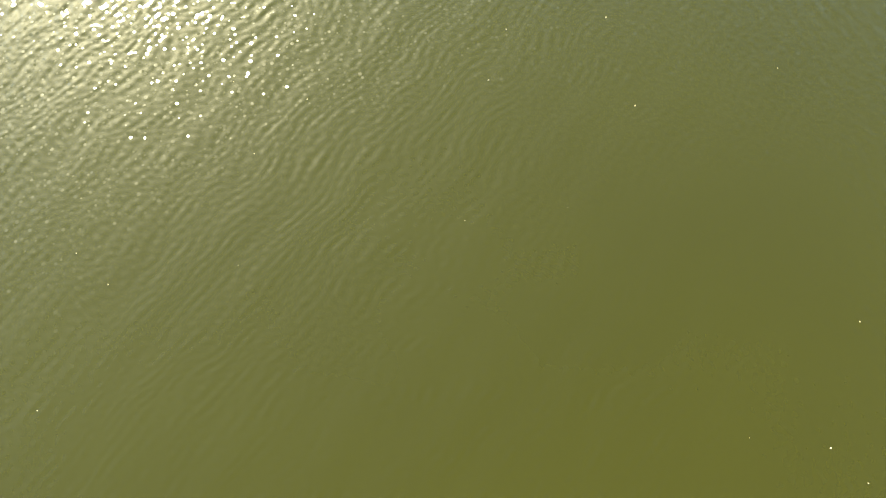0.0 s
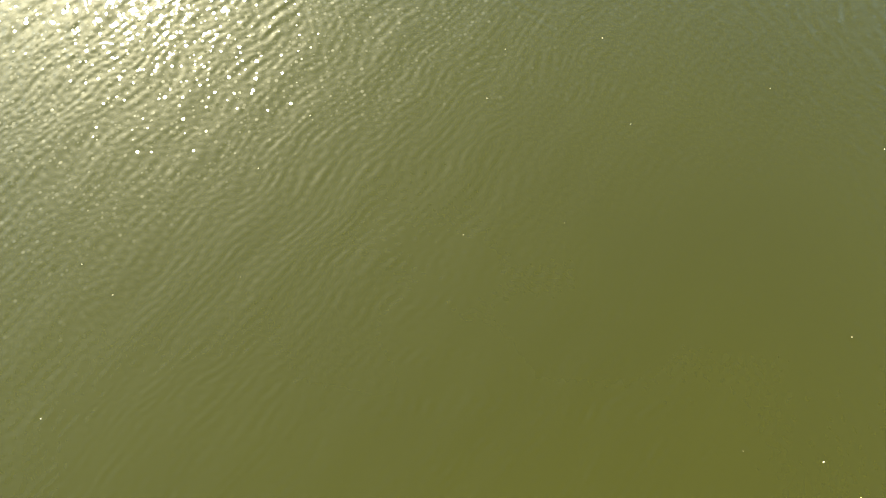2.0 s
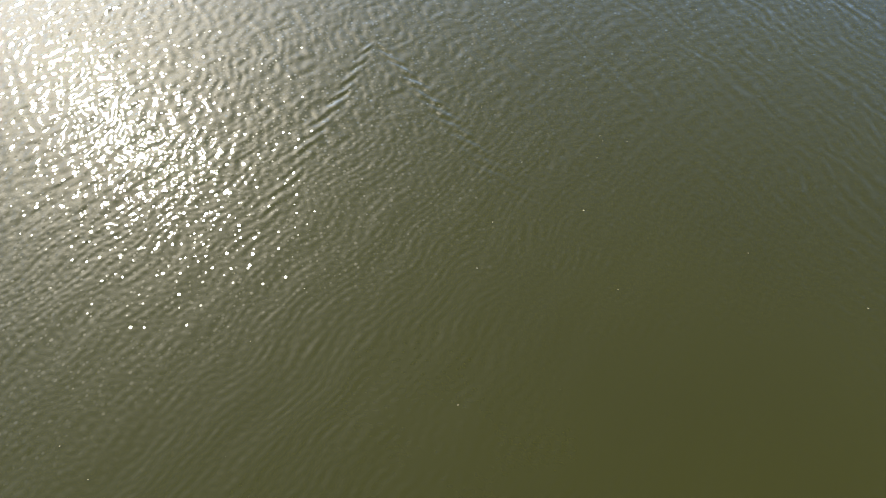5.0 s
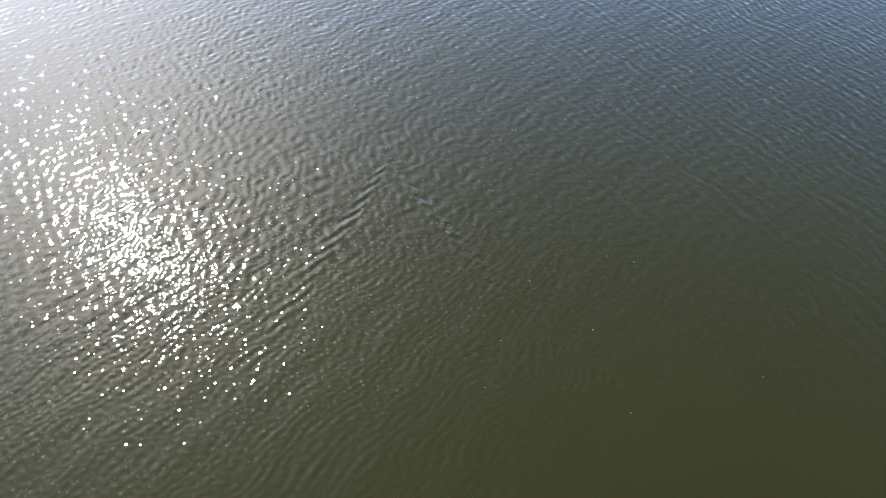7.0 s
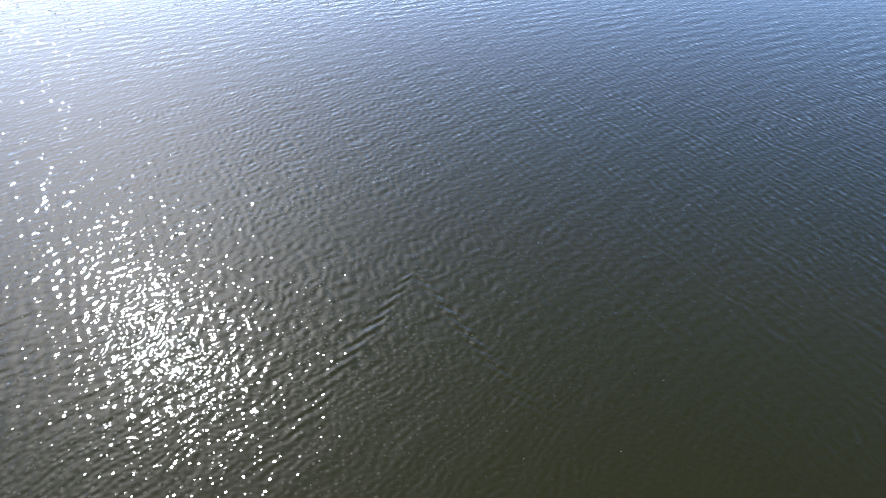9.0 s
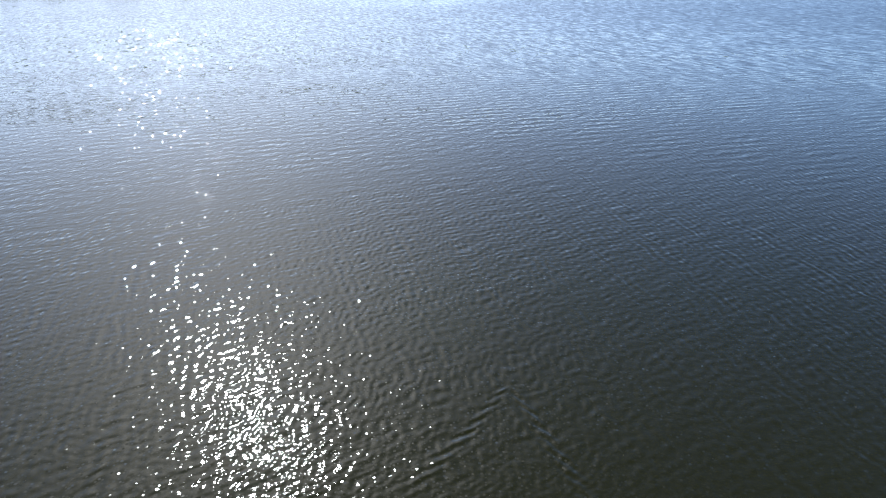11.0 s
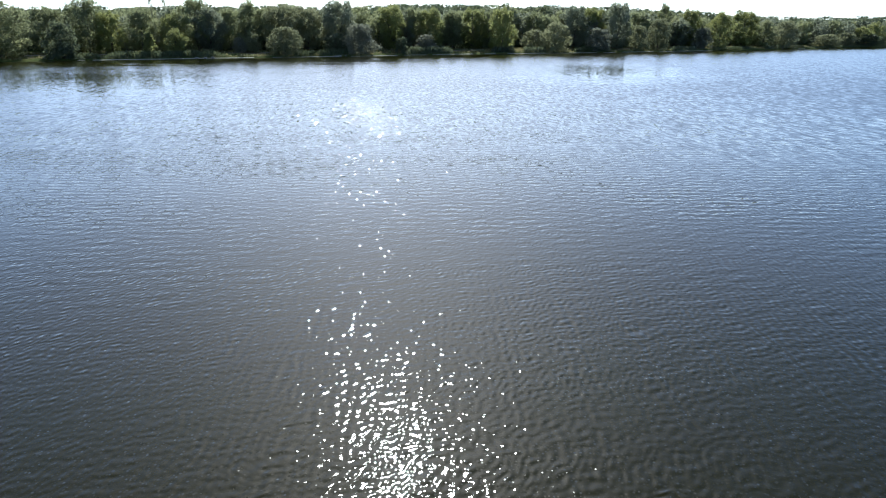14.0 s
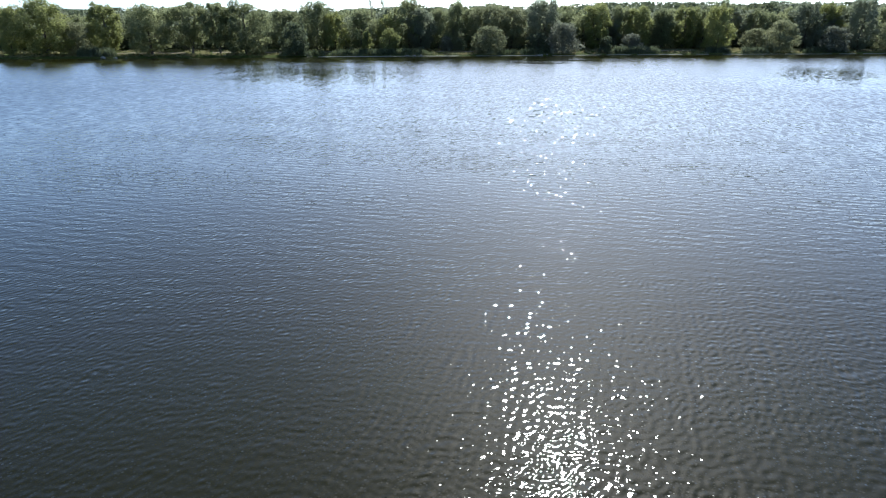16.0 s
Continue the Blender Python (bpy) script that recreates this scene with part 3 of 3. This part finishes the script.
# ---- reeds along the waterline ----
def reed_bed(lo, hi, depth, height, colour, label, seed):
    rg = np.random.default_rng(seed)
    length = (hi - lo) / 57.3 * shore(0.5 * (lo + hi))
    n = int(length * depth * 14)
    quads = []
    for i in range(n):
        a, back = rg.uniform(lo, hi), 1.7 + rg.uniform(0, depth)
        edge = min(1.0, min(a - lo, hi - a) / (hi - lo) * 6 + 0.35)
        p = spot(a, back)
        z0 = p.z - 0.1
        h = height * edge * rg.uniform(0.65, 1.1)
        lx, ly = rg.normal(0, 0.16 * h, 2)
        t = rg.uniform(0, 3.14)
        wx, wy = 0.06 * math.cos(t), 0.06 * math.sin(t)
        quads += [(p.x - wx, p.y - wy, z0), (p.x + wx, p.y + wy, z0), (p.x + lx * 0.4 + wx, p.y + ly * 0.4 + wy, z0 + h * 0.65), (p.x + lx, p.y + ly, z0 + h)]
    ob = link_mesh("reed_bed", quads, [tuple(range(4 * i, 4 * i + 4)) for i in range(n)], LEAF[colour])
    return tagged(ob, label, "reeds", "reed beds at the waterline", "stuff")


GREEN_REED, DARK_REED = "bright green reed bed behind the waterline", "dark dense reed bed at the waterline"
for k, (lo, hi, depth, tall, colour, label) in enumerate((
    (-54.27, -51.52, 4.0, 3.0, "deep", DARK_REED), (-37.63, -35.36, 3.0, 1.9, "reed", GREEN_REED), (-35.26, -26.20, 4.0, 2.2, "reed", GREEN_REED),
    (-25.41, -23.74, 2.0, 0.9, "olive", "low pale sedge tuft row on the shore"), (-20.78, -18.91, 3.0, 2.0, "reed", GREEN_REED), (-18.81, -15.86, 3.5, 2.2, "reed", GREEN_REED),
    (-11.23, -7.19, 4.0, 2.8, "deep", DARK_REED), (-3.94, -1.87, 3.5, 2.4, "deep", DARK_REED), (-1.18, 0.79, 3.5, 2.4, "deep", DARK_REED), (3.05, 5.91, 3.5, 2.3, "reed", GREEN_REED),
    (10.83, 12.80, 3.0, 2.2, "deep", DARK_REED), (13.79, 16.75, 3.0, 1.6, "reed", GREEN_REED), (17.73, 19.90, 3.0, 2.2, "deep", DARK_REED), (20.68, 30.54, 3.0, 1.6, "reed", GREEN_REED),
)):
    reed_bed(lo, hi, depth, tall, colour, label, 40 + k)


def bank_grass(lo, hi, seed):
    """Rough grass and herbs on the open bank."""
    rg = np.random.default_rng(seed)
    quads = []
    n = int((hi - lo) * 520)
    for i in range(n):
        a, back = rg.uniform(lo, hi), rg.uniform(1.8, 26.0)
        worn = 8.0 < back < 16.5 and any(lo2 < a < hi2 for lo2, hi2 in TRACKS)
        if worn or noise.noise((a * 1.7, back * 0.25, 2.0)) < -0.12:
            continue
        p = spot(a, back)
        h = rg.uniform(0.12, 0.45) * (1.5 if noise.noise((a * 3.1, 1.0, 0)) > 0.25 else 1.0)
        t = rg.uniform(0, 3.14)
        wx, wy = 0.22 * math.cos(t), 0.22 * math.sin(t)
        lx, ly = rg.normal(0, 0.2, 2)
        quads += [(p.x - wx, p.y - wy, p.z - 0.1), (p.x + wx, p.y + wy, p.z - 0.1), (p.x + lx + wx * 0.7, p.y + ly + wy * 0.7, p.z + h), (p.x + lx - wx * 0.5, p.y + ly - wy * 0.5, p.z + h * 0.8)]
    ob = link_mesh("bank_grass", quads, [tuple(range(4 * i, 4 * i + 4)) for i in range(len(quads) // 4)], LEAF["straw"])
    tagged(ob, "rough olive and straw-coloured grass on the bank", "grass", kind="stuff")


bank_grass(-64, 40, 77)


def glint_material():
    m, nt = material("glint_water")
    out = nt.nodes.new("ShaderNodeOutputMaterial")
    body = nt.nodes.new("ShaderNodeBsdfDiffuse")
    body.inputs["Color"].default_value = (0.0145, 0.0145, 0.0003, 1)
    gls = nt.nodes.new("ShaderNodeBsdfGlossy")
    gls.distribution = 'BECKMANN'
    gls.inputs["Color"].default_value = (1, 1, 1, 1)
    gls.inputs["Roughness"].default_value = 0.13
    fres = nt.nodes.new("ShaderNodeFresnel")
    fres.inputs["IOR"].default_value = 1.333
    both = nt.nodes.new("ShaderNodeMixShader")
    nt.links.new(fres.outputs[0], both.inputs[0])
    nt.links.new(body.outputs[0], both.inputs[1])
    nt.links.new(gls.outputs[0], both.inputs[2])
    nt.links.new(both.outputs[0], out.inputs[0])
    return m


def wavelets(seed, count):
    """Small steep facets added as wavelets on the open lake, their fronts towards the near shore; size and slope grow
    with distance to mirror the sun.
    """
    rng = np.random.default_rng(seed)
    r = rng.triangular(11.0, 30.0, 90.0, count)
    az = np.radians(rng.uniform(-60, 42, count))
    x, y = r * np.sin(az), r * np.cos(az)
    along = np.radians(rng.normal(-27, 9, count))          # crest direction, turned from the x axis
    wide = (0.0055 + 0.00036 * r) * rng.uniform(0.7, 1.3, count)
    deep = (0.0050 + 0.00036 * r) * rng.uniform(0.7, 1.3, count)
    slope = np.clip(0.08 + 0.215 * (1 - np.exp((10 - r) / 22)) + rng.normal(0, 0.045, count), 0.04, 0.36)
    cross = rng.normal(0, 0.03, count)
    c, s_ = np.cos(along), -np.sin(along)
    rows = ((-1, -1), (1, -1), (0.7, 1), (-0.7, 1), (0.8, 2.6), (-0.8, 2.6))
    v = np.zeros((count, 6, 3))
    for i, (a, b) in enumerate(rows):
        lx, ly = a * wide, b * deep
        v[:, i, 0] = x + lx * c - ly * s_
        v[:, i, 1] = y + lx * s_ + ly * c
        lift = slope * deep
        v[:, i, 2] = (lift * (b + 0.8) + cross * lx + 0.002) if b < 2 else -0.004
    faces = [(k, k + 1, k + 2, k + 3) for k in range(0, count * 6, 6)] + [(k + 3, k + 2, k + 4, k + 5) for k in range(0, count * 6, 6)]
    ob = link_mesh("wavelets", v.reshape(-1, 3).tolist(), faces, glint_material())
    tagged(ob, "small steep water facets added for sun glints on the open lake", "wavelets", kind="stuff")
    return ob


wavelets(71, 12500)


def floating_flecks(seed):
    """Down and seed fluff drifting on the water."""
    rg = np.random.default_rng(seed)
    verts, faces = [], []
    for i in range(110):
        x, y, a, s = rg.uniform(-9, 9), rg.uniform(-3, 13), rg.uniform(0, 3.14), rg.uniform(0.004, 0.010)
        base = len(verts)
        for k in range(6):
            t = a + k * math.pi / 3
            verts.append((x + s * math.cos(t) * (1.6 if k % 3 == 0 else 1.0), y + s * math.sin(t), 0.004))
        verts.append((x, y, 0.004 + s * 0.8))
        faces += [(base + k, base + (k + 1) % 6, base + 6) for k in range(6)]
    ob = link_mesh("floating_flecks", verts, faces, SAND)
    tagged(ob, "tiny pale flecks of fluff floating on water", "debris", kind="stuff")


floating_flecks(9)


# ---- stones and mooring posts at the water's edge ----
def stone_mesh(seed):
    bm = bmesh.new()
    bmesh.ops.create_icosphere(bm, subdivisions=2, radius=0.5)
    for v in bm.verts:
        v.co *= 1 + 0.35 * noise.noise(v.co * 2.3 + Vector((seed, 0, 0)))
        v.co.z *= 0.6
    me = bpy.data.meshes.new("stone")
    bm.to_mesh(me)
    bm.free()
    me.materials.append(STONE)
    return me


STONE = sand_material("pale_stone", (0.20, 0.19, 0.17), (0.36, 0.34, 0.30))
stone_shapes = [stone_mesh(k * 3.7) for k in range(3)]
pebble = random.Random(21)
for lo, hi, n in ((-52.99, -50.63, 6), (-28.76, -26.79, 7), (-17.34, -16.35, 5)):
    for k in range(n):
        p = spot(pebble.uniform(lo, hi), pebble.uniform(0.2, 1.6))
        ob = new("stone", stone_shapes[k % 3])
        size = pebble.uniform(0.5, 1.2)
        ob.matrix_world = pose(p.x, p.y, p.z + 0.08 * size, 0, 0, pebble.uniform(0, 360)) @ Matrix.Diagonal((size, size * 0.8, size, 1))
        tagged(ob, "pale weathered stone lying at the waterline", "stone", "stones at the waterline")


def mooring_post(az, off, tall):
    p = spot(az, off)
    root = new("post")
    root.matrix_world = Matrix.Translation((p.x, p.y, -1.2))
    verts, faces = [], []
    tube(verts, faces, [(0, 0, 0), (0.02, 0, 1.2), (0.05, 0.02, 1.2 + tall * 0.7), (0.06, 0.02, 1.2 + tall)], (0.20, 0.19, 0.17, 0.15), 10)
    faces.append(tuple(range(30, 40)))
    shaft = link_mesh("shaft", verts, faces, BARK, True)
    shaft.parent = root
    verts, faces = [], []
    tube(verts, faces, [(0.045, 0.02, 1.2 + tall * 0.55), (0.05, 0.02, 1.2 + tall * 0.62)], (0.20, 0.20), 10)
    band = link_mesh("band", verts, faces, BARK, True)
    band.parent = root
    tagged(root, "dark weathered timber post standing in shallow water", "post", "posts in the shallows")


for a, off, tall in ((18.96, -7.0, 1.9), (19.21, -6.5, 1.5), (19.70, -6.0, 1.2)):
    mooring_post(a, off, tall)
